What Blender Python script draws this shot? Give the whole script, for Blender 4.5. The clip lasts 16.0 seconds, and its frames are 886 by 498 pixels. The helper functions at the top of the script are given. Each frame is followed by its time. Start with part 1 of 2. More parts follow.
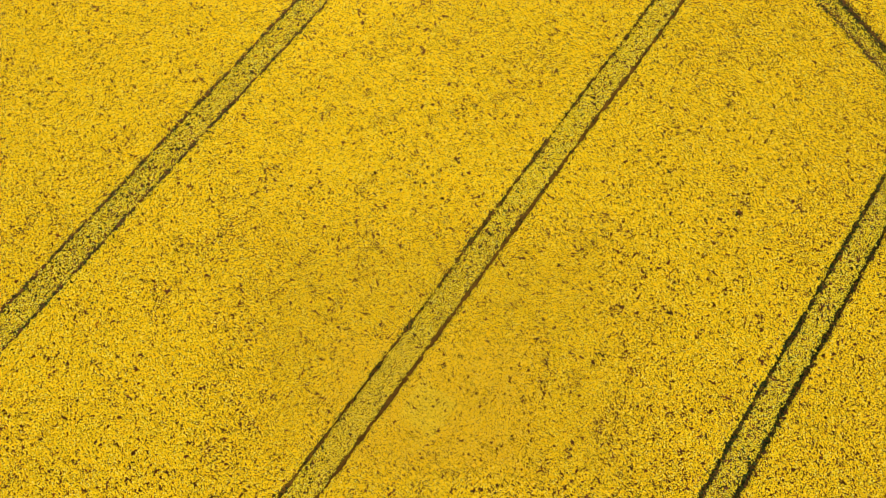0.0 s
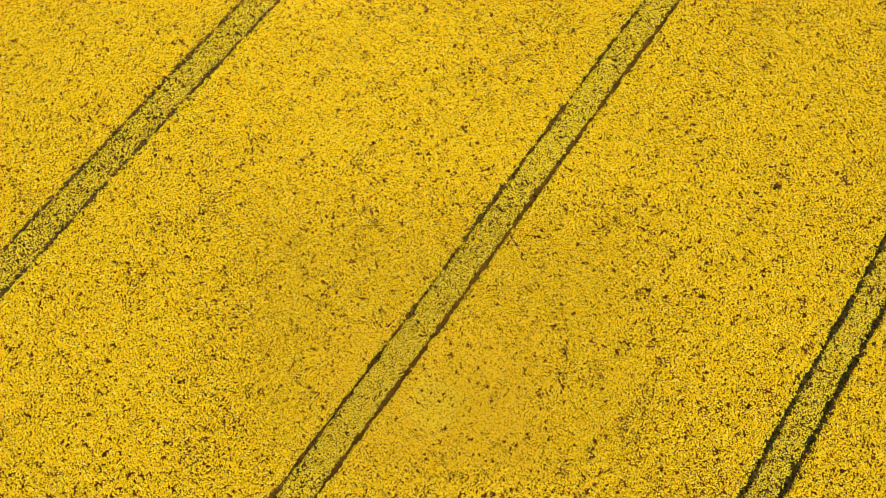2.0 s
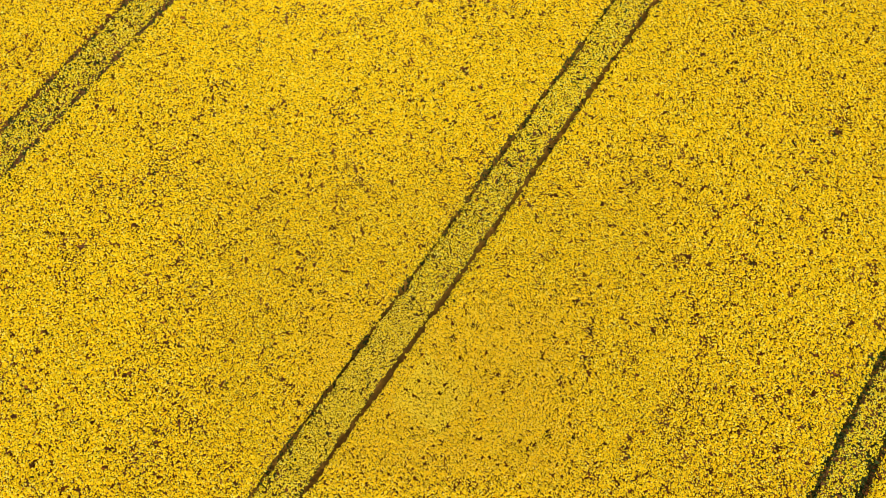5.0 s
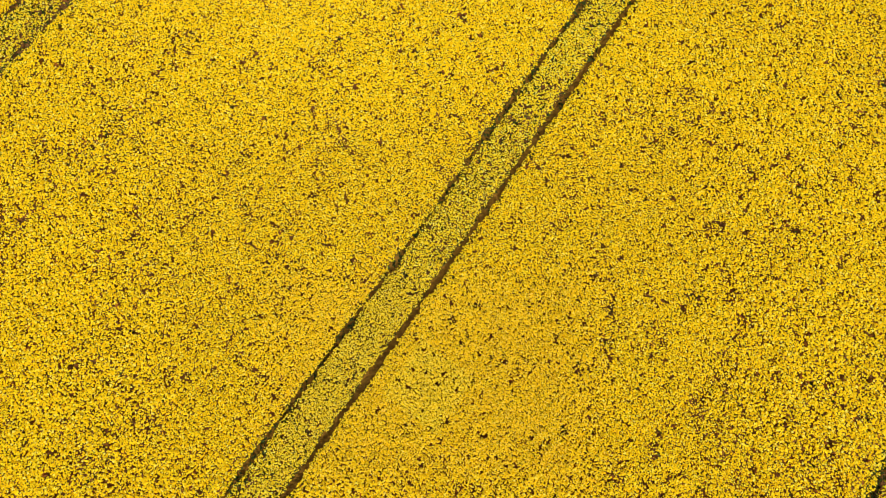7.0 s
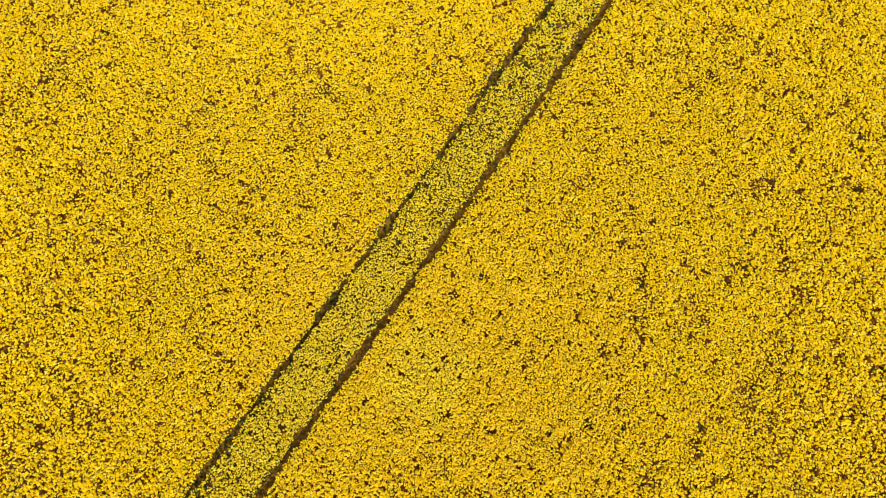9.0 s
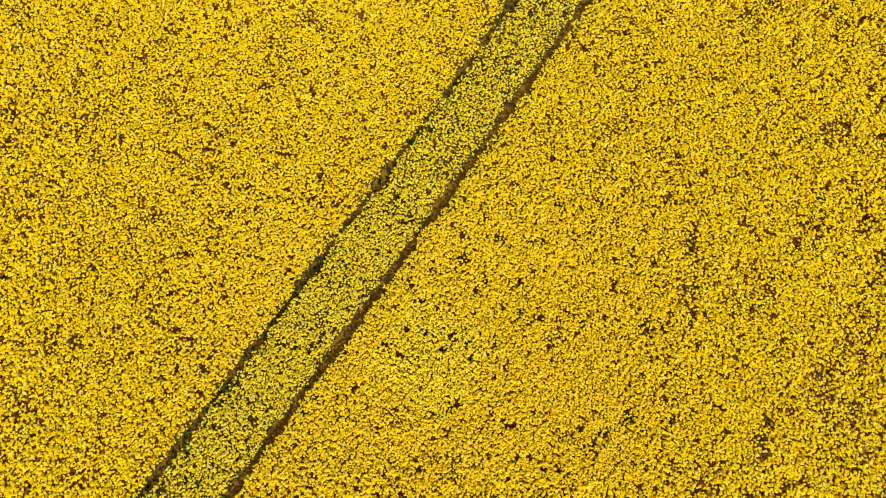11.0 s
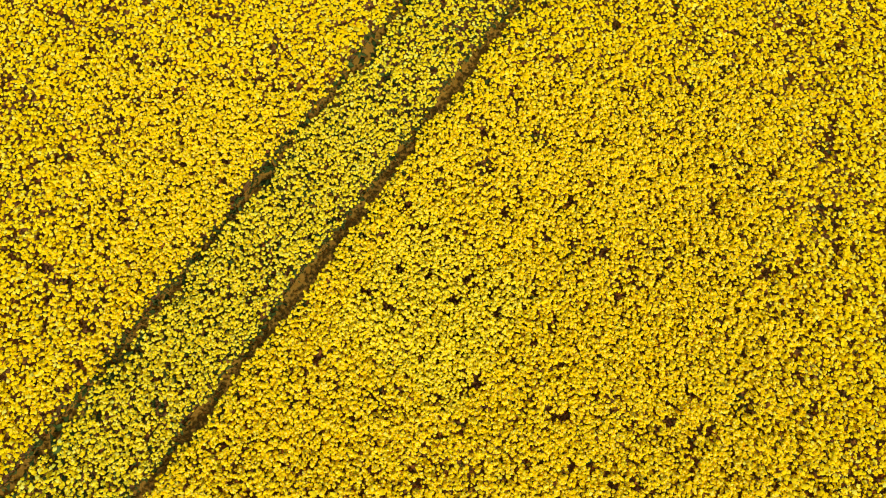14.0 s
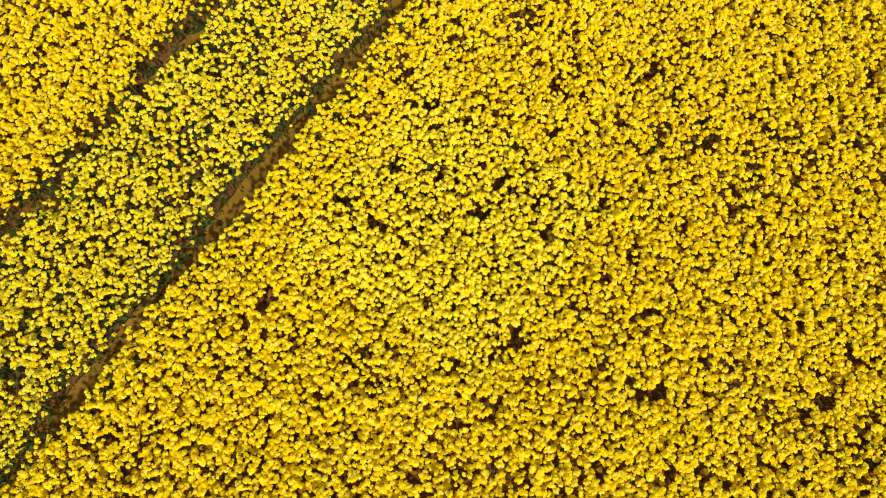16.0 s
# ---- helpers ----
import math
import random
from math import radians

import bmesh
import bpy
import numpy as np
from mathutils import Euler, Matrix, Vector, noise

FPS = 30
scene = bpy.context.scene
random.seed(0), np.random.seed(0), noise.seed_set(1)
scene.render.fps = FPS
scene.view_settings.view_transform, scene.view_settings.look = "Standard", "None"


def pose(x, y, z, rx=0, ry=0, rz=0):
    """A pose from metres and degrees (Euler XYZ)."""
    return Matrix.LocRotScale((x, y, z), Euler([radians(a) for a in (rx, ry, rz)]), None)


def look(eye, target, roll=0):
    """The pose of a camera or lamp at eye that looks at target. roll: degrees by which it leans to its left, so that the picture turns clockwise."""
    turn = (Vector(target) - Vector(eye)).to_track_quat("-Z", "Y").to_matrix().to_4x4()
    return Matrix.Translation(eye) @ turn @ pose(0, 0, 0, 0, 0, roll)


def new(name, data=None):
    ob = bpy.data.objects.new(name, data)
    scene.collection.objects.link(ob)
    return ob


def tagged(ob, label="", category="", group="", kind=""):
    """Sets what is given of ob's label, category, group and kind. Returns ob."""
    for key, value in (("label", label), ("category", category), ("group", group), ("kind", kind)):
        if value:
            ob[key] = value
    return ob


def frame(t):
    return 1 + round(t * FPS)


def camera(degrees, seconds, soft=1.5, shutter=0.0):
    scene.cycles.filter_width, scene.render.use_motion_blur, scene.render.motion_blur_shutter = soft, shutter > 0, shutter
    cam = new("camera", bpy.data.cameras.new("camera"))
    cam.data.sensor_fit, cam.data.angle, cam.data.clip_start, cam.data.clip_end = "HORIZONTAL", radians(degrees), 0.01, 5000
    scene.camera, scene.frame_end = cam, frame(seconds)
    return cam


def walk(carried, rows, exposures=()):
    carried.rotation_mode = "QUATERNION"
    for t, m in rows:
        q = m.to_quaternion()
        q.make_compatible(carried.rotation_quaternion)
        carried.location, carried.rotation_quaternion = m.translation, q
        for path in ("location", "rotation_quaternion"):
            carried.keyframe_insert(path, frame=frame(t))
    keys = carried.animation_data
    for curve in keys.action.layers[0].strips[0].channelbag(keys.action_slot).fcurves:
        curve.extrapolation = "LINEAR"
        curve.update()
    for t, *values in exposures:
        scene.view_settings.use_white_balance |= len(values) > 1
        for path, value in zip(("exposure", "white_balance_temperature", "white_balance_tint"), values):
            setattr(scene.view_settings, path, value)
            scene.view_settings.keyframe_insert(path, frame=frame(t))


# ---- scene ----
cam = camera(70, 16.0, soft=1.0)

# seconds, eye x, y, z, then yaw, pitch and roll in degrees: a drone that sinks almost straight down
PATH = [
    (0, 5.00, 0.00, 40.11, 36.58, -73.21, -0.34),
    (0.5, 4.88, -0.02, 39.10, 36.68, -73.42, -0.38),
    (1, 4.75, -0.01, 38.07, 36.75, -73.61, -0.43),
    (1.5, 4.61, 0.04, 36.99, 36.76, -73.80, -0.53),
    (2, 4.48, 0.11, 35.94, 36.69, -73.95, -0.61),
    (2.5, 4.38, 0.15, 34.93, 36.56, -74.10, -0.66),
    (3, 4.29, 0.15, 33.89, 36.41, -74.22, -0.61),
    (3.5, 4.24, 0.15, 32.90, 36.22, -74.30, -0.49),
    (4.2, 4.26, 0.17, 31.39, 35.90, -74.35, -0.28),
    (6.3, 4.24, 0.03, 26.99, 34.47, -74.49, 0.10),
    (7, 4.28, 0.06, 25.53, 34.21, -74.59, 0.35),
    (7.5, 4.31, 0.04, 24.50, 34.04, -74.64, 0.47),
    (8, 4.35, 0.03, 23.45, 33.89, -74.69, 0.54),
    (8.5, 4.35, -0.01, 22.42, 33.82, -74.75, 0.61),
    (9.2, 4.31, -0.06, 20.95, 33.80, -74.88, 0.62),
    (11.3, 4.22, -0.20, 16.85, 34.33, -75.44, 0.22),
    (12, 4.19, -0.26, 15.41, 34.32, -75.49, 0.27),
    (12.5, 4.19, -0.34, 14.41, 34.26, -75.47, 0.36),
    (13, 4.20, -0.42, 13.38, 34.20, -75.40, 0.52),
    (13.5, 4.20, -0.47, 12.35, 34.09, -75.31, 0.67),
    (14, 4.21, -0.54, 11.33, 33.97, -75.26, 0.85),
    (14.5, 4.21, -0.60, 10.31, 33.86, -75.27, 1.05),
    (15, 4.21, -0.67, 9.30, 33.72, -75.34, 1.20),
    (15.5, 4.19, -0.75, 8.27, 33.58, -75.42, 1.34),
    (16, 4.16, -0.83, 7.23, 33.45, -75.51, 1.49),
]
walk(cam, [(t, pose(x, y, z, 90 + pitch, 0, yaw) @ pose(0, 0, 0, 0, 0, roll)) for t, x, y, z, yaw, pitch, roll in PATH],
     exposures=[(0, 0.50, 6500, 10), (4, 0.50, 6500, 9), (9, 0.50, 6500, 3), (13, 0.50, 6500, -7), (16, 0.49, 6500, -12)])

# ---- light ----
SUN_AZIMUTH, SUN_HEIGHT = 130.0, 49.0          # degrees: clockwise from +y, above the horizon
world = bpy.data.worlds.new("sky")
scene.world = world
world.use_nodes = True
wt = world.node_tree
sky = wt.nodes.new("ShaderNodeTexSky")
sky.sky_type, sky.sun_disc = "NISHITA", False
sky.sun_elevation, sky.sun_rotation = radians(SUN_HEIGHT), radians(SUN_AZIMUTH)
wt.links.new(sky.outputs[0], wt.nodes["Background"].inputs[0])
wt.nodes["Background"].inputs[1].default_value = 0.15
sun = new("sun", bpy.data.lights.new("sun", "SUN"))
sun.data.energy, sun.data.angle, sun.data.color = 3.6, radians(2.5), (1.0, 0.94, 0.84)
a, e = radians(SUN_AZIMUTH), radians(SUN_HEIGHT)
sun.matrix_world = look((math.sin(a) * math.cos(e) * 80, math.cos(a) * math.cos(e) * 80, math.sin(e) * 80), (0, 0, 0))


# ---- materials ----
def material(name):
    m = bpy.data.materials.new(name)
    m.use_nodes = True
    return m, m.node_tree, m.node_tree.nodes["Principled BSDF"], m.node_tree.nodes["Material Output"]


def ramp(tree, source, stops):
    n = tree.nodes.new("ShaderNodeValToRGB")
    while len(n.color_ramp.elements) < len(stops):
        n.color_ramp.elements.new(0.5)
    for el, (at, colour) in zip(n.color_ramp.elements, stops):
        el.position, el.color = at, (*colour, 1)
    tree.links.new(source, n.inputs[0])
    return n.outputs[0]


def noise_node(tree, scale, detail=4.0, rough=0.55):
    c = tree.nodes.new("ShaderNodeTexCoord")
    n = tree.nodes.new("ShaderNodeTexNoise")
    n.inputs["Scale"].default_value, n.inputs["Detail"].default_value, n.inputs["Roughness"].default_value = scale, detail, rough
    tree.links.new(c.outputs["Object"], n.inputs["Vector"])
    return n.outputs[0]


def mixed(tree, a_socket, b_socket, fac, blend="MULTIPLY"):
    n = tree.nodes.new("ShaderNodeMix")
    n.data_type, n.blend_type = "RGBA", blend
    n.inputs[0].default_value = fac
    tree.links.new(a_socket, n.inputs[6])
    tree.links.new(b_socket, n.inputs[7])
    return n.outputs[2]


def leafy(name, stops, rough, through_share, gloss=0.0):
    """Thin plant tissue: varies from piece to piece, and lets part of the light through."""
    m, tree, bsdf, out = material(name)
    geo = tree.nodes.new("ShaderNodeNewGeometry")
    colour = ramp(tree, geo.outputs["Random Per Island"], stops)
    tree.links.new(colour, bsdf.inputs["Base Color"])
    bsdf.inputs["Roughness"].default_value = rough
    bsdf.inputs["Specular IOR Level"].default_value = gloss
    back = tree.nodes.new("ShaderNodeBsdfTranslucent")
    tree.links.new(colour, back.inputs[0])
    mix = tree.nodes.new("ShaderNodeMixShader")
    mix.inputs[0].default_value = through_share
    tree.links.new(bsdf.outputs[0], mix.inputs[1])
    tree.links.new(back.outputs[0], mix.inputs[2])
    tree.links.new(mix.outputs[0], out.inputs[0])
    return m


PETAL = leafy("petal_yellow", [(0.0, (0.88, 0.55, 0.004)), (0.45, (0.93, 0.65, 0.008)), (0.85, (0.94, 0.72, 0.018)), (1.0, (0.94, 0.80, 0.11))], 0.6, 0.50, 0.04)
PETAL_LEMON = leafy("petal_lemon", [(0.0, (0.86, 0.57, 0.008)), (0.5, (0.90, 0.67, 0.015)), (0.85, (0.90, 0.73, 0.04)), (1.0, (0.88, 0.80, 0.15))], 0.6, 0.50, 0.04)
BUD = leafy("bud_green", [(0.0, (0.55, 0.50, 0.10)), (0.6, (0.80, 0.74, 0.30)), (1.0, (0.88, 0.84, 0.50))], 0.6, 0.3)
# LEAF: reddish brown puts the warm shade under the blossom into the leaf colour
LEAF = leafy("leaf_gap_shade", [(0.0, (0.21, 0.068, 0.014)), (0.5, (0.18, 0.068, 0.014)), (0.9, (0.13, 0.066, 0.015)), (1.0, (0.07, 0.076, 0.016))], 0.8, 0.1)
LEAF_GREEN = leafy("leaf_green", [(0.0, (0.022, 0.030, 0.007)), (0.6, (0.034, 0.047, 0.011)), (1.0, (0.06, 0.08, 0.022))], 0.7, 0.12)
STEM = leafy("stem_green", [(0.0, (0.10, 0.080, 0.025)), (1.0, (0.14, 0.12, 0.04))], 0.5, 0.0)


def soil_material():
    m, tree, bsdf, out = material("soil")
    big = ramp(tree, noise_node(tree, 0.6), [(0.3, (0.15, 0.067, 0.024)), (0.7, (0.22, 0.100, 0.036))])
    fine = ramp(tree, noise_node(tree, 35, 6, 0.65), [(0.25, (0.55, 0.5, 0.45)), (0.75, (1.0, 1.0, 1.0))])
    tree.links.new(mixed(tree, big, fine, 0.8), bsdf.inputs["Base Color"])
    bsdf.inputs["Roughness"].default_value, bsdf.inputs["Specular IOR Level"].default_value = 0.95, 0.01
    bump = tree.nodes.new("ShaderNodeBump")
    bump.inputs["Strength"].default_value, bump.inputs["Distance"].default_value = 0.8, 0.03
    tree.links.new(noise_node(tree, 18, 8, 0.7), bump.inputs["Height"])
    tree.links.new(bump.outputs[0], bsdf.inputs["Normal"])
    return m


def track_material():
    m, tree, bsdf, out = material("packed_soil")
    big = ramp(tree, noise_node(tree, 1.3), [(0.3, (0.16, 0.080, 0.012)), (0.7, (0.24, 0.122, 0.020))])
    fine = ramp(tree, noise_node(tree, 28, 6, 0.65), [(0.25, (0.6, 0.56, 0.5)), (0.75, (1.0, 1.0, 1.0))])
    tree.links.new(mixed(tree, big, fine, 0.7), bsdf.inputs["Base Color"])
    bsdf.inputs["Roughness"].default_value, bsdf.inputs["Specular IOR Level"].default_value = 0.9, 0.01
    bump = tree.nodes.new("ShaderNodeBump")
    bump.inputs["Strength"].default_value, bump.inputs["Distance"].default_value = 0.4, 0.015
    tree.links.new(noise_node(tree, 25, 6, 0.65), bump.inputs["Height"])
    tree.links.new(bump.outputs[0], bsdf.inputs["Normal"])
    return m


def far_material():
    m, tree, bsdf, out = material("far_blossom_shaded_gaps")
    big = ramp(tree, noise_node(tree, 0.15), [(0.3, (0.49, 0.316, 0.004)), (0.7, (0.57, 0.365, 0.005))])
    # dark blotches paint the shaded gaps between flower heads into the yellow
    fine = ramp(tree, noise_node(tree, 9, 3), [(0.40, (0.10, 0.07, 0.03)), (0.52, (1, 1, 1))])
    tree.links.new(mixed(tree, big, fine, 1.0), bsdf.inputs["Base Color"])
    bsdf.inputs["Roughness"].default_value = 0.9
    bsdf.inputs["Specular IOR Level"].default_value = 0.05
    bump = tree.nodes.new("ShaderNodeBump")
    bump.inputs["Strength"].default_value, bump.inputs["Distance"].default_value = 1.0, 0.08
    tree.links.new(noise_node(tree, 11, 3), bump.inputs["Height"])
    tree.links.new(bump.outputs[0], bsdf.inputs["Normal"])
    return m


SOIL, TRACK, FAR = soil_material(), track_material(), far_material()

# ---- plan of the field ----
CANOPY = 0.58                                    # height of the blossom
# tramlines run along y; each is a pair of wheel ruts: x of the rut, width of the bare gap
TRAMLINES = [((-22.32, 0.20), (-20.40, 0.20)), ((-0.93, 0.18), (0.90, 0.23)), ((18.95, 0.30), (20.65, 0.27))]
RUTS = [rut for pair in TRAMLINES for rut in pair]
# the headland pass crosses them at a slant: distance along its normal, width of the gap
HEAD_N = Vector((0.378, 0.926))
HEADLAND = [(41.76, 0.26), (43.29, 0.52)]
CORNERS = [(-42.0, 5.4), (13.0, 46.8), (29.8, 12.2), (-14.0, -20.2)]   # the stretch of crop built plant by plant
# thin places in the stand: x, y, radius
THIN = [(-5.31, 24.11, .22), (-6.48, 19.31, .32), (-6.9, 18.7, .22), (-5.15, 15.31, .28), (-5.6, 13.9, .2), (7.01, 23.1, .22), (12.26, 23.16, .3),
        (5.53, 15.8, .25), (5.2, 14.9, .2), (5.48, 12.42, .18), (9.86, 9.93, .25), (9.7, 9.2, .18), (7.92, 6.3, .26), (7.3, 7.55, .26),
        (-4.45, 8.05, .2), (-4.9, -4.12, .25), (-5.5, -4.5, .2), (-8.32, -4.3, .22), (11.36, 4.06, .25), (-14.55, 1.73, .2),
        (-5.42, -.39, .24), (3.16, 3.02, .16), (2.87, 4.63, .2), (2.35, 3.54, .16), (8.22, 2.5, .2), (4.5, 3.2, .15), (12.0, 14.74, .22)]
THIN_ROWS = [(-5.3, .35), (5.5, .35), (12.1, .35), (-14.6, .3), (-9.0, .25)]   # old drill wheelings, a little sparser: x, half width

rng = np.random.default_rng(7)


def lattice(size=256, seed=1):
    return np.random.default_rng(seed).random((size, size))


LATTICES = [lattice(seed=s) for s in range(1, 7)]


def field_noise(x, y, scale, which):
    """Smooth value noise from 0 to 1 with a grain of scale metres."""
    g = LATTICES[which]
    u, v = x / scale + 1000.0, y / scale + 1000.0
    i, j = np.floor(u).astype(int), np.floor(v).astype(int)
    fu, fv = u - i, v - j
    fu, fv = fu * fu * (3 - 2 * fu), fv * fv * (3 - 2 * fv)
    i0, i1, j0, j1 = i % 256, (i + 1) % 256, j % 256, (j + 1) % 256
    return (g[i0, j0] * (1 - fu) + g[i1, j0] * fu) * (1 - fv) + (g[i0, j1] * (1 - fu) + g[i1, j1] * fu) * fv


def inside(x, y, corners):
    ok = np.ones(len(x), bool)
    for (ax, ay), (bx, by) in zip(corners, corners[1:] + corners[:1]):
        ok &= (bx - ax) * (y - ay) - (by - ay) * (x - ax) <= 0
    return ok


def along_head(x, y):
    return x * HEAD_N.x + y * HEAD_N.y


def rut_distance(x, y):
    """Distance in metres to the edge of the nearest bare gap: negative inside it."""
    h = along_head(x, y)
    wob = (field_noise(x, y, 0.5, 0) - 0.5) * 0.16 + (field_noise(x, y, 0.17, 1) - 0.5) * 0.12
    best = np.full(len(x), 99.0)
    for rx, width in RUTS:
        bend = (field_noise(0 * y + rx, y, 6.0, 2) - 0.5) * 0.12
        d = np.abs(x - rx - bend) - width / 2 + wob
        best = np.minimum(best, np.where(h < HEADLAND[0][0], d, 99.0))
    for at, width in HEADLAND:
        best = np.minimum(best, np.abs(h - at) - width / 2 + wob)
    return best


def strip_of(x, y):
    """Which strip of crop a place belongs to: 0 to 6 across the tramlines, 7 and 8 on and past the headland pass."""
    h = along_head(x, y)
    s = np.searchsorted([rx for rx, _ in RUTS], x)
    return np.where(h > HEADLAND[1][0], 8, np.where(h > HEADLAND[0][0], 7, s))


CENTRES = (1, 3, 5, 7)                           # strips between two ruts of one pass
PLANT_STEP = 0.15                                # metres from plant to plant


def plant_at(i, j):
    """Place and vigour of the plant in a cell of the shaken grid that the crop stands on."""
    u, v = i % 251, j % 251
    px = (i + 0.5 + (LATTICES[0][u, v] - 0.5) * 0.8) * PLANT_STEP
    py = (j + 0.5 + (LATTICES[1][u, v] - 0.5) * 0.8) * PLANT_STEP
    return px, py, 0.8 * LATTICES[2][u, v] + 0.2 * field_noise(px, py, 0.5, 3)


def clump(x, y):
    """The place of the nearest plant, how near its middle a place is, from 0 in the gaps to 1, and the vigour of that plant."""
    i, j = np.floor(x / PLANT_STEP).astype(int), np.floor(y / PLANT_STEP).astype(int)
    best, vigour, cx, cy = np.full(len(x), 9.0), np.zeros(len(x)), np.zeros(len(x)), np.zeros(len(x))
    for a in (-1, 0, 1):
        for b in (-1, 0, 1):
            px, py, v = plant_at(i + a, j + b)
            d = np.hypot(x - px, y - py)
            nearer = d < best
            vigour, cx, cy, best = (np.where(nearer, one, two) for one, two in ((v, vigour), (px, cx), (py, cy), (d, best)))
    return cx, cy, np.clip(1 - best / (0.78 * PLANT_STEP), 0, 1), vigour


def stand(x, y):
    """How well the crop stands, 0 to 1."""
    n = 0.5 * field_noise(x, y, 0.31, 3) + 0.5 * field_noise(x, y, 1.2, 4)
    s = 1 - 0.42 * np.clip((0.355 - n) / 0.22, 0.0, 1.0)
    s *= 0.88 + 0.12 * np.clip((field_noise(x, y, 6.0, 5) - 0.2) / 0.4, 0, 1)
    s *= 1 - 0.06 * np.clip((x - 8) / 8, 0, 1)                  # a little thinner towards the east
    ragged = 0.45 + 1.1 * field_noise(x, y, 0.15, 1)
    for px, py, r in THIN:
        q = ((x - px) ** 2 + (y - py) ** 2) / (0.95 * r * ragged) ** 2
        s *= 1 - 0.78 * np.exp(-q * q)
    for px, half in THIN_ROWS:
        near = np.exp(-((x - px - 0.5 * (field_noise(0 * y, y, 9.0, 1) - 0.5)) / half) ** 2)
        s *= 1 - 0.35 * near * np.clip((field_noise(x, y, 0.8, 0) - 0.45) / 0.3, 0, 1)
    return s


# the two inner zones, with finer plants, in axes turned along the view
AXIS = Vector((0.82, 0.57))


def zone_of(x, y):
    """0: nearest, under the end of the flight; 1: round it; 2: the rest."""
    def box(cx, cy, hu, hv):
        u = (x - cx) * AXIS.x + (y - cy) * AXIS.y
        v = -(x - cx) * AXIS.y + (y - cy) * AXIS.x
        return np.maximum(np.abs(u) / hu, np.abs(v) / hv)
    mix = (rng.random(len(x)) - 0.5)
    a = box(3.0, 1.2, 6.2, 4.1) + mix * 0.45
    b = box(1.5, 4.2, 12.5, 8.0) + mix * 0.5
    return np.where(a < 1, 0, np.where(b < 1, 1, 2))


PATCH = (1.8, 4.4, -0.4, 2.2)                # the plants here are single things


def in_patch(x, y):
    return (x > PATCH[0]) & (x < PATCH[1]) & (y > PATCH[2]) & (y < PATCH[3])


# ---- shapes of one blossom, leaf, stem ----
def quad_flower(centre, outward, tilt, size, twist):
    """One open flower: a square of four petals, folded on its diagonal."""
    m = Matrix.Translation(centre) @ Matrix.Rotation(outward, 4, "Z") @ Matrix.Rotation(tilt, 4, "Y") @ Matrix.Rotation(twist, 4, "Z")
    s = size / 2
    return [m @ Vector(p) for p in ((-s, -s, 0), (s, -s, -0.25 * s), (s, s, 0), (-s, s, -0.25 * s))]


def head_shape(kind, seed):
    """Vertices, faces and slots (0 petal, 1 bud) of a flower head about 7 cm wide, its middle at the origin."""
    r = random.Random(seed)
    verts, faces, slots = [], [], []

    def quad(*args):
        n = len(verts)
        verts.extend(quad_flower(*args))
        faces.extend([(n, n + 1, n + 2), (n, n + 2, n + 3)])
        slots.extend([0, 0])

    if kind == 0:
        for count, rad, z, tilt in ((5, 0.022, -0.008, 0.5), (2, 0.010, 0.005, 0.25)):
            for k in range(count):
                ang = math.tau * k / count + r.uniform(-0.4, 0.4)
                d = rad * r.uniform(0.75, 1.2)
                quad(Vector((d * math.cos(ang), d * math.sin(ang), z + r.uniform(-0.008, 0.008))), ang, tilt + r.uniform(-0.35, 0.35), r.uniform(0.023, 0.030), r.uniform(0, 1.5))
        n = len(verts)
        for k in range(3):
            ang = math.tau * k / 3 + seed
            verts.append(Vector((0.009 * math.cos(ang), 0.009 * math.sin(ang), 0.007)))
        verts.append(Vector((0, 0, 0.016)))
        faces.extend([(n, n + 1, n + 3), (n + 1, n + 2, n + 3), (n + 2, n, n + 3)])
        slots.extend([1, 1, 1])
    elif kind == 1:
        for k in range(4):
            ang = math.tau * k / 4 + r.uniform(-0.3, 0.3)
            d = 0.039 * r.uniform(0.75, 1.2)
            verts.append(Vector((d * math.cos(ang), d * math.sin(ang), -0.016 + r.uniform(-0.010, 0.010))))
        verts.append(Vector((r.uniform(-0.008, 0.008), r.uniform(-0.008, 0.008), 0.012)))
        faces.extend([(k, (k + 1) % 4, 4) for k in range(4)])
        slots.extend([0] * 4)
    else:
        w = 0.030
        verts.extend([Vector((a * w * r.uniform(0.8, 1.2), b * w * r.uniform(0.8, 1.2), c)) for a, b, c in ((-1, -1, 0.012), (1, -1, -0.012), (1, 1, 0.012), (-1, 1, -0.012))])
        faces.extend([(0, 1, 2), (0, 2, 3)])
        slots.extend([0, 0])
    return np.array([tuple(v) for v in verts]), np.array(faces), np.array(slots)


HEADS = [[head_shape(kind, 10 * kind + s) for s in range(5)] for kind in range(3)]


def leaf_shape(fine):
    """A lance-shaped leaf of length 1 that bends down towards its tip."""
    if fine:
        v = [(0, -0.05, 0), (0, 0.05, 0), (0.4, -0.19, 0.08), (0.4, 0.19, 0.08), (0.75, -0.13, 0.02), (0.75, 0.13, 0.02), (1.0, 0, -0.12)]
        f = [(0, 2, 3), (0, 3, 1), (2, 4, 5), (2, 5, 3), (4, 6, 5)]
    else:
        v = [(0, 0, 0), (0.5, -0.22, 0.07), (0.5, 0.22, 0.07), (1, 0, -0.1)]
        f = [(0, 1, 2), (1, 3, 2)]
    return np.array(v, float), np.array(f), np.zeros(len(f), int)


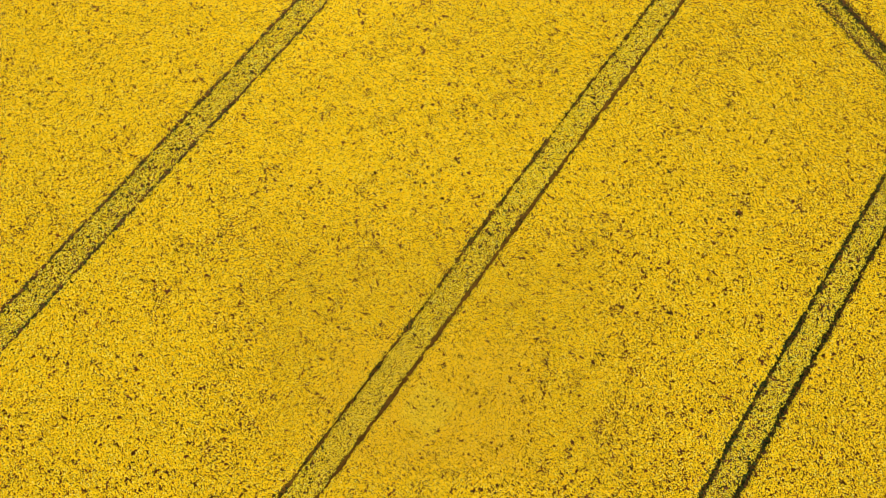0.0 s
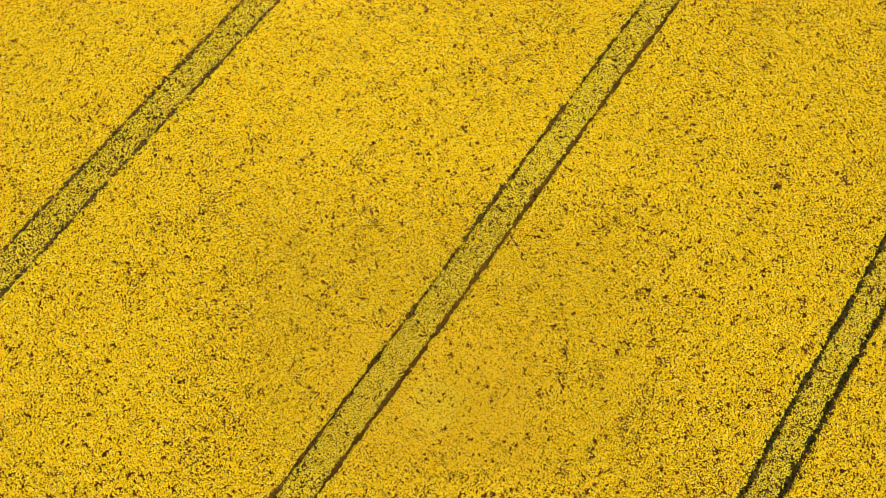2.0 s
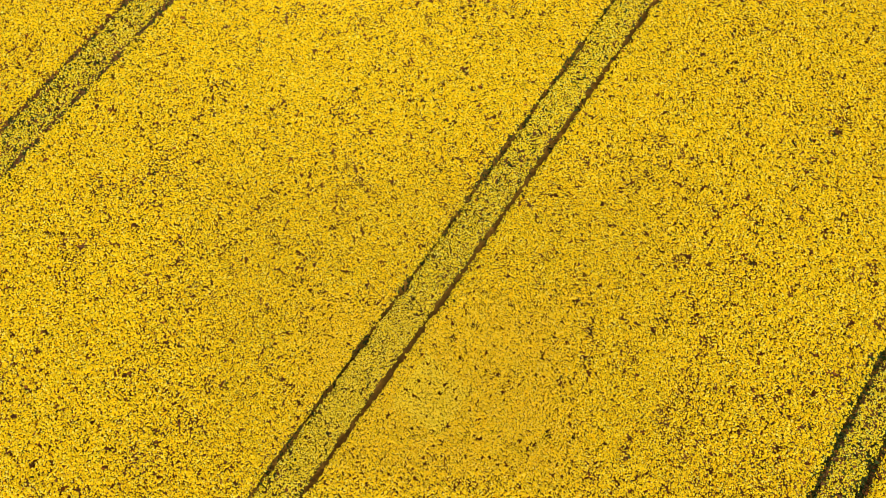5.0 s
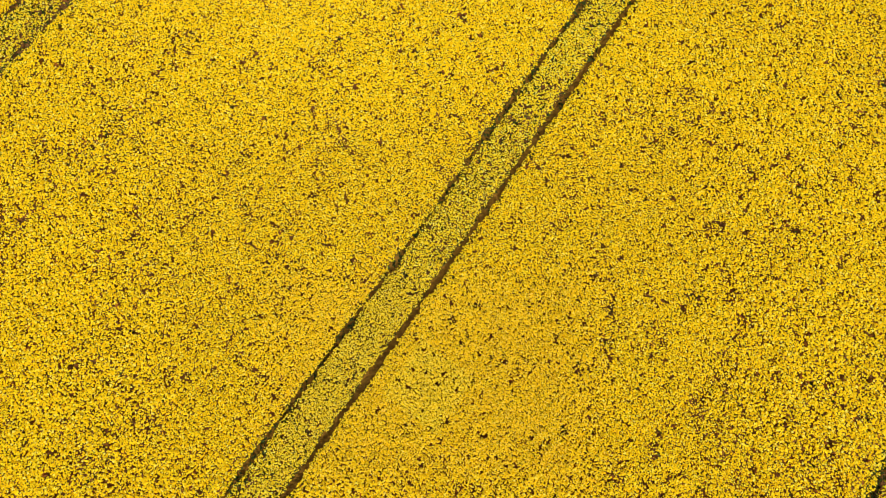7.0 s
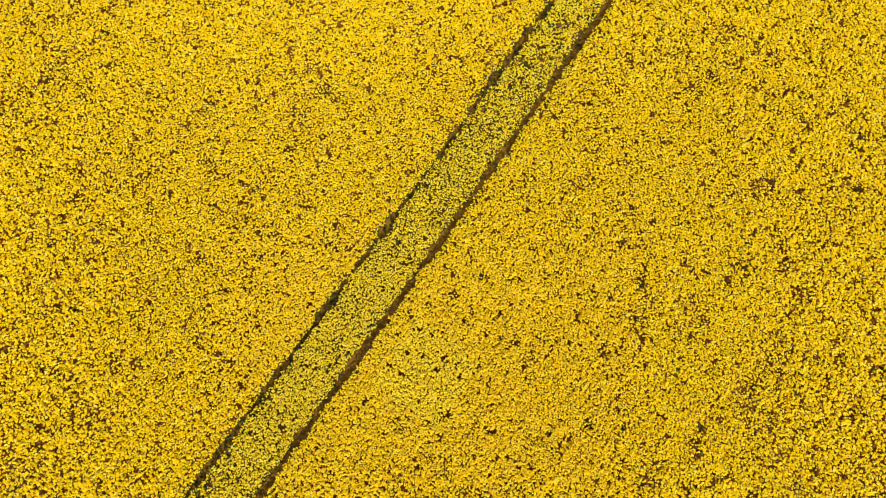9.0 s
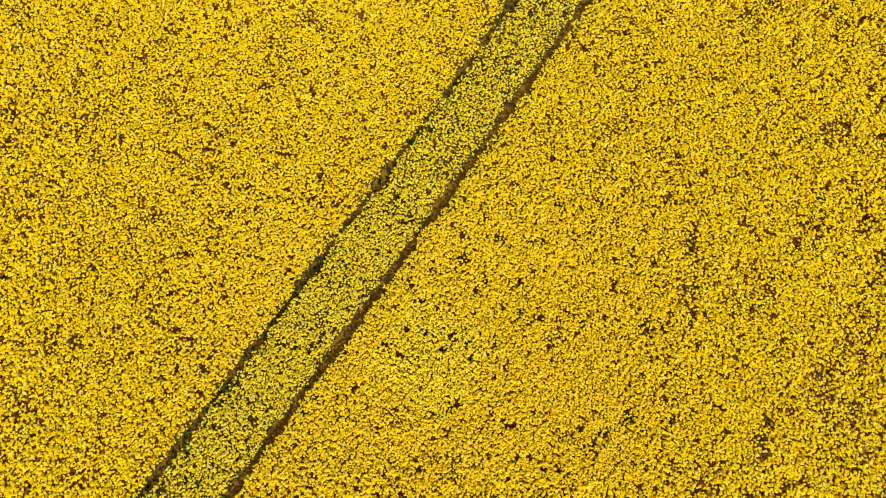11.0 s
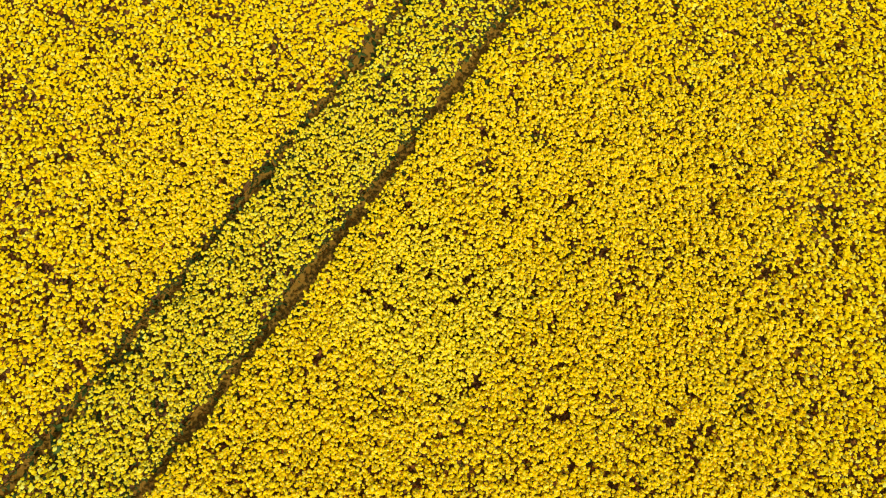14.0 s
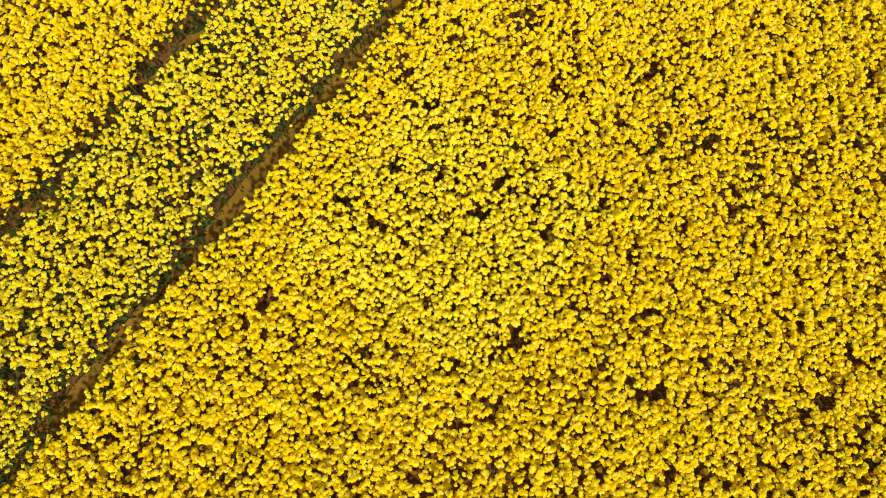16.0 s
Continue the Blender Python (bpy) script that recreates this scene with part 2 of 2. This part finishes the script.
def stem_shape():
    """A three-sided stalk of height 1."""
    v = [(math.cos(k * math.tau / 3), math.sin(k * math.tau / 3), 0) for k in range(3)]
    v += [(0.6 * c, 0.6 * s, 1) for c, s, _ in v]
    f = []
    for k in range(3):
        n = (k + 1) % 3
        f += [(k, n, n + 3), (k, n + 3, k + 3)]
    return np.array(v, float), np.array(f), np.zeros(6, int)


def turns(yaw, lean_x, lean_y):
    """Stack of rotation matrices: a turn about z, then small leans."""
    n = len(yaw)
    c, s, o, z = np.cos(yaw), np.sin(yaw), np.ones(n), np.zeros(n)
    rz = np.stack([c, -s, z, s, c, z, z, z, o], 1).reshape(n, 3, 3)
    c, s = np.cos(lean_x), np.sin(lean_x)
    rx = np.stack([o, z, z, z, c, -s, z, s, c], 1).reshape(n, 3, 3)
    c, s = np.cos(lean_y), np.sin(lean_y)
    ry = np.stack([c, z, s, z, o, z, -s, z, c], 1).reshape(n, 3, 3)
    return rx @ ry @ rz


class Heap:
    """Collects many placed copies of small shapes into one mesh."""

    def __init__(self):
        self.v, self.f, self.s, self.count = [], [], [], 0

    def add(self, shape, place, turn, scale):
        v, f, s = shape
        n = len(place)
        if n == 0:
            return
        pts = np.einsum("nij,nkj->nki", turn, v[None] * scale[:, None, :]) + place[:, None, :]
        self.v.append(pts.reshape(-1, 3))
        self.f.append((f[None] + (np.arange(n) * len(v))[:, None, None] + self.count).reshape(-1, 3))
        self.s.append(np.tile(s, n))
        self.count += n * len(v)

    def mesh(self, name, materials):
        me = bpy.data.meshes.new(name)
        v, f = np.concatenate(self.v), np.concatenate(self.f)
        me.vertices.add(len(v))
        me.vertices.foreach_set("co", v.astype(np.float32).ravel())
        me.loops.add(f.size)
        me.loops.foreach_set("vertex_index", f.astype(np.int32).ravel())
        me.polygons.add(len(f))
        me.polygons.foreach_set("loop_start", np.arange(0, f.size, 3, dtype=np.int32))
        me.polygons.foreach_set("loop_total", np.full(len(f), 3, dtype=np.int32))
        me.polygons.foreach_set("material_index", np.concatenate(self.s).astype(np.int32))
        for m in materials:
            me.materials.append(m)
        me.update(calc_edges=True)
        return me


def scatter(density):
    """Places on a shaken grid over the built stretch."""
    step = 1 / math.sqrt(density)
    xs, ys = np.meshgrid(np.arange(-45, 32, step), np.arange(-23, 50, step))
    x, y = xs.ravel(), ys.ravel()
    x = x + (rng.random(len(x)) - 0.5) * step * 1.25
    y = y + (rng.random(len(y)) - 0.5) * step * 1.25
    ok = inside(x, y, CORNERS)
    return x[ok], y[ok]


# ---- ground ----
def quad_sheet(name, xs, ys, height, mat):
    gx, gy = np.meshgrid(xs, ys)
    v = np.stack([gx.ravel(), gy.ravel(), height(gx.ravel(), gy.ravel())], 1)
    nx = len(xs)
    f = [(j * nx + i, j * nx + i + 1, (j + 1) * nx + i + 1, (j + 1) * nx + i) for j in range(len(ys) - 1) for i in range(nx - 1)]
    me = bpy.data.meshes.new(name)
    me.from_pydata(v.tolist(), [], f)
    me.materials.append(mat)
    me.polygons.foreach_set("use_smooth", [True] * len(f))
    return new(name, me)


def ground_height(x, y):
    return (field_noise(x, y, 0.9, 0) - 0.5) * 0.05 * (np.abs(x) < 60) * (np.abs(y) < 60)


FARS = [60, 90, 150, 300, 700, 1500, 3000]
gxs = np.array([-v for v in FARS[::-1]] + list(np.arange(-46, 34, 0.6)) + FARS)
gys = np.array([-v for v in FARS[::-1]] + list(np.arange(-24, 51, 0.6)) + FARS)
ground = quad_sheet("ground", gxs, gys, ground_height, SOIL)
tagged(ground, "reddish brown bare soil under the flowering crop", "ground", kind="structure")


def wheel_track(start, way, length, width, seed):
    """A strip of packed soil: raised rims, a hollow between them and low cross lugs left by the tyre."""
    side = Vector((way.y, -way.x))
    r = random.Random(seed)
    n = int(length / 0.16)
    prof = [(-0.62, -0.03), (-0.5, 0.035), (-0.3, 0.012), (0.0, 0.006), (0.3, 0.012), (0.5, 0.035), (0.62, -0.03)]
    bm = bmesh.new()
    rows = []
    for k in range(n + 1):
        row = []
        for u, h in prof:
            p = start + way * (k * 0.16) + side * (u * width * r.uniform(0.95, 1.08))
            z = float(ground_height(np.array([p.x]), np.array([p.y]))[0]) + h + 0.02
            z += (0.014 if k % 2 else 0.0) * (abs(u) < 0.4) + r.uniform(-0.005, 0.005)
            row.append(bm.verts.new((p.x, p.y, z)))
        rows.append(row)
    for a_row, b_row in zip(rows, rows[1:]):
        for k in range(len(prof) - 1):
            bm.faces.new((a_row[k], a_row[k + 1], b_row[k + 1], b_row[k]))
    me = bpy.data.meshes.new("wheel_track")
    bm.to_mesh(me)
    bm.free()
    me.materials.append(TRACK)
    ob = new("wheel_track", me)
    return tagged(ob, "narrow rut of packed brown soil through the crop", "wheel track", group="wheel tracks", kind="structure")


seed = 0
for rx, width in RUTS:
    seed += 1
    y0, y1 = max(-20.0, 5.0 - 0.9 * (rx + 42) if rx < -14 else -20 + 0.74 * (rx + 14)), (HEADLAND[0][0] - rx * HEAD_N.x) / HEAD_N.y
    y1 = min(y1, 5.4 + (rx + 42) * 0.752)
    wheel_track(Vector((rx, y0)), Vector((0, 1)), y1 - y0, max(0.42, width + 0.08), seed)
for at, width in HEADLAND:
    seed += 1
    way = Vector((HEAD_N.y, -HEAD_N.x))
    wheel_track(HEAD_N * at + way * -13.5, way, 24.0, width, seed)

# ---- the crop, strip by strip ----
STRIPS = ["broad strip of rapeseed in full yellow bloom", "thin greener strip of rapeseed between two wheel ruts"]
HEADS_PER_M2, HEAD_SIZE = (570, 475, 370), (0.90, 0.99, 1.02)    # zone by zone
FULL = np.array([1, 0.72, 1, 0.88, 1, 0.82, 1, 0.60, 1.0])     # how full each strip stands
hx, hy, hzone = [], [], []
for zone in range(3):
    x, y = scatter(HEADS_PER_M2[zone])
    ok = zone_of(x, y) == zone
    hx.append(x[ok]), hy.append(y[ok]), hzone.append(np.full(ok.sum(), zone))
hx, hy, hzone = (np.concatenate(some) for some in (hx, hy, hzone))
# heads crowd a little towards the plant that bears them
cx, cy, near, vigour = clump(hx, hy)
hx, hy = hx + 0.10 * (cx - hx), hy + 0.10 * (cy - hy)
hs, hd = strip_of(hx, hy), rut_distance(hx, hy)
coarse = np.array((0.33, 0.38, 0.42))[hzone]
gaps = coarse * field_noise(hx, hy, 0.20, 4) + (0.78 - coarse) * field_noise(hx, hy, 0.112, 3) + 0.22 * field_noise(hx + 3.7, hy + 9.1, 0.065, 5)
chance = stand(hx, hy) * FULL[hs] * np.clip((gaps - np.array((0.232, 0.258, 0.28))[hzone]) / 0.12, 0.05, 1.0) * np.clip(0.8 + hd / 0.15, 0, 1)
ok = (hd > 0) & (rng.random(len(hx)) < chance)
hx, hy, hzone, hs, hd, near, vigour, cx, cy = (some[ok] for some in (hx, hy, hzone, hs, hd, near, vigour, cx, cy))
hz = CANOPY + (field_noise(hx, hy, 0.45, 2) - 0.5) * 0.08 + (near - 0.5) * 0.04 + (vigour - 0.5) * 0.08 + rng.normal(0, 0.022, len(hx))
hz -= np.clip(0.12 - hd, 0, 1) * 0.25 + np.where(np.isin(hs, CENTRES), 0.04, 0.0)
hz -= np.where(rng.random(len(hx)) < 0.40, rng.uniform(0.04, 0.20, len(hx)), 0.0)      # side shoots that flower lower down
hsize = rng.normal(1.0, 0.20, len(hx)).clip(0.55, 1.5) * np.array(HEAD_SIZE)[hzone] * np.where(np.isin(hs, CENTRES), 0.92, 1.0) * np.where(hd < 0.12, 0.88, 1.0)
single = in_patch(cx, cy)                        # borne by the plants that are things of their own

lx, ly, lzone = [], [], []
for zone, density in enumerate((200, 70, 30)):
    x, y = scatter(density)
    ok = (zone_of(x, y) == zone) & (rut_distance(x, y) > 0.05) & ~in_patch(x, y)
    lx.append(x[ok]), ly.append(y[ok]), lzone.append(np.full(ok.sum(), zone))
x, y = scatter(150)                              # low growth that covers the less used ruts
# the sparse dark leaves in the rut at x = -0.93 stand in for shade
ok = (rut_distance(x, y) < 0.04) & ((np.abs(x) > 3) | ((x < 0) & (rng.random(len(x)) < 0.3)) | (along_head(x, y) > HEADLAND[0][0] - 1))
lx.append(x[ok]), ly.append(y[ok]), lzone.append(np.full(ok.sum(), 3))
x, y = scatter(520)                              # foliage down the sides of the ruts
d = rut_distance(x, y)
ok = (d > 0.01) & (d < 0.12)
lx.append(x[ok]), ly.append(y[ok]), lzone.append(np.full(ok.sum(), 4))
lx, ly, lzone = (np.concatenate(some) for some in (lx, ly, lzone))
ls = strip_of(lx, ly)
# green leaves between the ruts, beside them and where the stand is thin; elsewhere most are painted the reddish brown
# of shaded gaps
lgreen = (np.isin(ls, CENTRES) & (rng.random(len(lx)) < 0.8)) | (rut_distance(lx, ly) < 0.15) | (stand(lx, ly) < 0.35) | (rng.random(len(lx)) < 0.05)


def recoloured(shape, slot):
    return shape[0], shape[1], np.full(len(shape[1]), slot)


for strip in range(9):
    mine = (hs == strip) & ~single
    if not mine.any():
        continue
    narrow = strip in CENTRES
    heads, stems, leaves = Heap(), Heap(), Heap()
    for zone in range(3):
        pick = np.flatnonzero(mine & (hzone == zone))
        kind = rng.integers(0, 5, len(pick))
        for k in range(5):
            at = pick[kind == k]
            n = len(at)
            size = hsize[at]
            place = np.stack([hx[at], hy[at], hz[at]], 1)
            turn = turns(rng.random(n) * math.tau, rng.normal(0, 0.18, n), rng.normal(0, 0.18, n))
            heads.add(HEADS[zone][k], place, turn, np.stack([size] * 3, 1))
        some = pick[rng.random(len(pick)) < (0.3, 0.08, 0.0)[zone] + 0.06 * (hd[pick] < 0.3)]
        n = len(some)
        root = np.stack([hx[some], hy[some], np.zeros(n)], 1)
        thick = np.full(n, (0.004, 0.005, 0.007)[zone])
        stems.add(stem_shape(), root, turns(rng.random(n) * math.tau, rng.normal(0, 0.05, n), rng.normal(0, 0.05, n)), np.stack([thick, thick, hz[some] - 0.02], 1))
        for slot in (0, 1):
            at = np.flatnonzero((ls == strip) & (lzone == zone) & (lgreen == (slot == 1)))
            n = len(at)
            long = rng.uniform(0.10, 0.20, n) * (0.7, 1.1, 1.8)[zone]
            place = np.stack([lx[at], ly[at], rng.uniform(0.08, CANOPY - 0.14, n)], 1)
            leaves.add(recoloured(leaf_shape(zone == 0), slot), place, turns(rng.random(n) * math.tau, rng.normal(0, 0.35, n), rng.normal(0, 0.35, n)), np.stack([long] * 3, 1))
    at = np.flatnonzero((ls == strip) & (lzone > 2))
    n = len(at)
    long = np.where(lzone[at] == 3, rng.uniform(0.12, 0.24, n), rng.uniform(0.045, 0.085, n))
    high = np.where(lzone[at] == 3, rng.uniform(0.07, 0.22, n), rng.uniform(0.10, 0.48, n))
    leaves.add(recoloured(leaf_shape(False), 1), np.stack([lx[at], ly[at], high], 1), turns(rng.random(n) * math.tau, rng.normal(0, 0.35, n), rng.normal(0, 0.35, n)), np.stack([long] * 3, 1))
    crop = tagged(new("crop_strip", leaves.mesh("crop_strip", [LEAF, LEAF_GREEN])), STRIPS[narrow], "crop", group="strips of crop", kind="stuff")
    for name, heap, mats in (("blossom", heads, [PETAL_LEMON if narrow else PETAL, BUD]), ("stalks", stems, [STEM])):
        ob = new(name, heap.mesh(name, mats))
        ob.parent = crop
        tagged(ob, kind="stuff")

# ---- single plants ----
def piece(name, shape, mats):
    heap = Heap()
    heap.add(shape, np.zeros((1, 3)), np.eye(3)[None], np.ones((1, 3)))
    return heap.mesh(name, mats)


HEAD_MESHES = [piece("flower_head", shape, [PETAL, BUD]) for shape in HEADS[0]]
LEAF_MESHES = [piece("leaf", leaf_shape(True), [m]) for m in (LEAF, LEAF_GREEN)]


def rapeseed_plant(root, tips, sizes):
    """A plant on its root: a branched stem, leaves, and a flower head on each branch."""
    base = new("rapeseed_plant")
    base.location = (*root, 0)
    stem = Heap()
    for k, (tip, size) in enumerate(zip(tips, sizes)):
        tip = Vector((tip[0] - root[0], tip[1] - root[1], tip[2]))
        foot = Vector((0, 0, 0.0 if k == 0 else random.uniform(0.08, 0.24)))
        way = tip - foot
        turn = way.to_track_quat("Z", "Y").to_matrix()
        thick = 0.006 if k == 0 else 0.0035
        stem.add(stem_shape(), np.array([tuple(foot)]), np.array([[tuple(row) for row in turn]]), np.array([[thick, thick, way.length - 0.01]]))
        head = new("flower_head", HEAD_MESHES[random.randrange(5)])
        head.parent = base
        head.matrix_basis = Matrix.LocRotScale(tip, Euler((random.gauss(0, .18), random.gauss(0, .18), random.uniform(0, 6.28))), (size, size, size))
    ob = new("stem", stem.mesh("stem", [STEM]))
    ob.parent = base
    for k in range(4):
        leaf = new("leaf", LEAF_MESHES[random.random() < 0.15])
        leaf.parent = ob
        s = random.uniform(0.09, 0.16)
        leaf.matrix_basis = Matrix.LocRotScale((0, 0, random.uniform(0.10, 0.42)), Euler((random.gauss(0, .3), random.gauss(0, .3), k * 1.6 + random.uniform(-.5, .5))), (s, s, s))
    return tagged(base, "rapeseed plant with bright yellow flower heads on green stems", "plant", group="rapeseed plants")


borne = {}
for k in np.flatnonzero(single):
    borne.setdefault((round(float(cx[k]), 3), round(float(cy[k]), 3)), []).append(k)
for root, ids in sorted(borne.items()):
    rapeseed_plant(root, [(float(hx[k]), float(hy[k]), float(hz[k])) for k in ids], [float(hsize[k]) for k in ids])


# ---- the rest of the field ----
def far_field():
    """The crop beyond, as one closed bumpy canopy that reaches far out."""
    ring = []
    for (ax, ay), (bx, by) in zip(CORNERS, CORNERS[1:] + CORNERS[:1]):
        for k in range(40):
            ring.append((ax + (bx - ax) * k / 40, ay + (by - ay) * k / 40))
    cx, cy = -4.0, 11.0
    bm = bmesh.new()
    loops = []
    for grow in (1.0, 1.0, 1.03, 1.08, 1.15, 1.3, 1.6, 2.2, 3.5, 6.0, 12.0):
        row = []
        for x, y in ring:
            z = CANOPY + random.uniform(-0.08, 0.05)
            if not loops:
                z = 0.0
            row.append(bm.verts.new((cx + (x - cx) * grow, cy + (y - cy) * grow, z)))
        loops.append(row)
    for a_row, b_row in zip(loops, loops[1:]):
        for k in range(len(ring)):
            n = (k + 1) % len(ring)
            bm.faces.new((a_row[k], b_row[k], b_row[n], a_row[n]))
    me = bpy.data.meshes.new("far_crop")
    bm.normal_update()
    bm.to_mesh(me)
    bm.free()
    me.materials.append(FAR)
    return tagged(new("far_crop", me), "yellow flowering rapeseed field going on into the distance", "crop", kind="structure")


far_field()
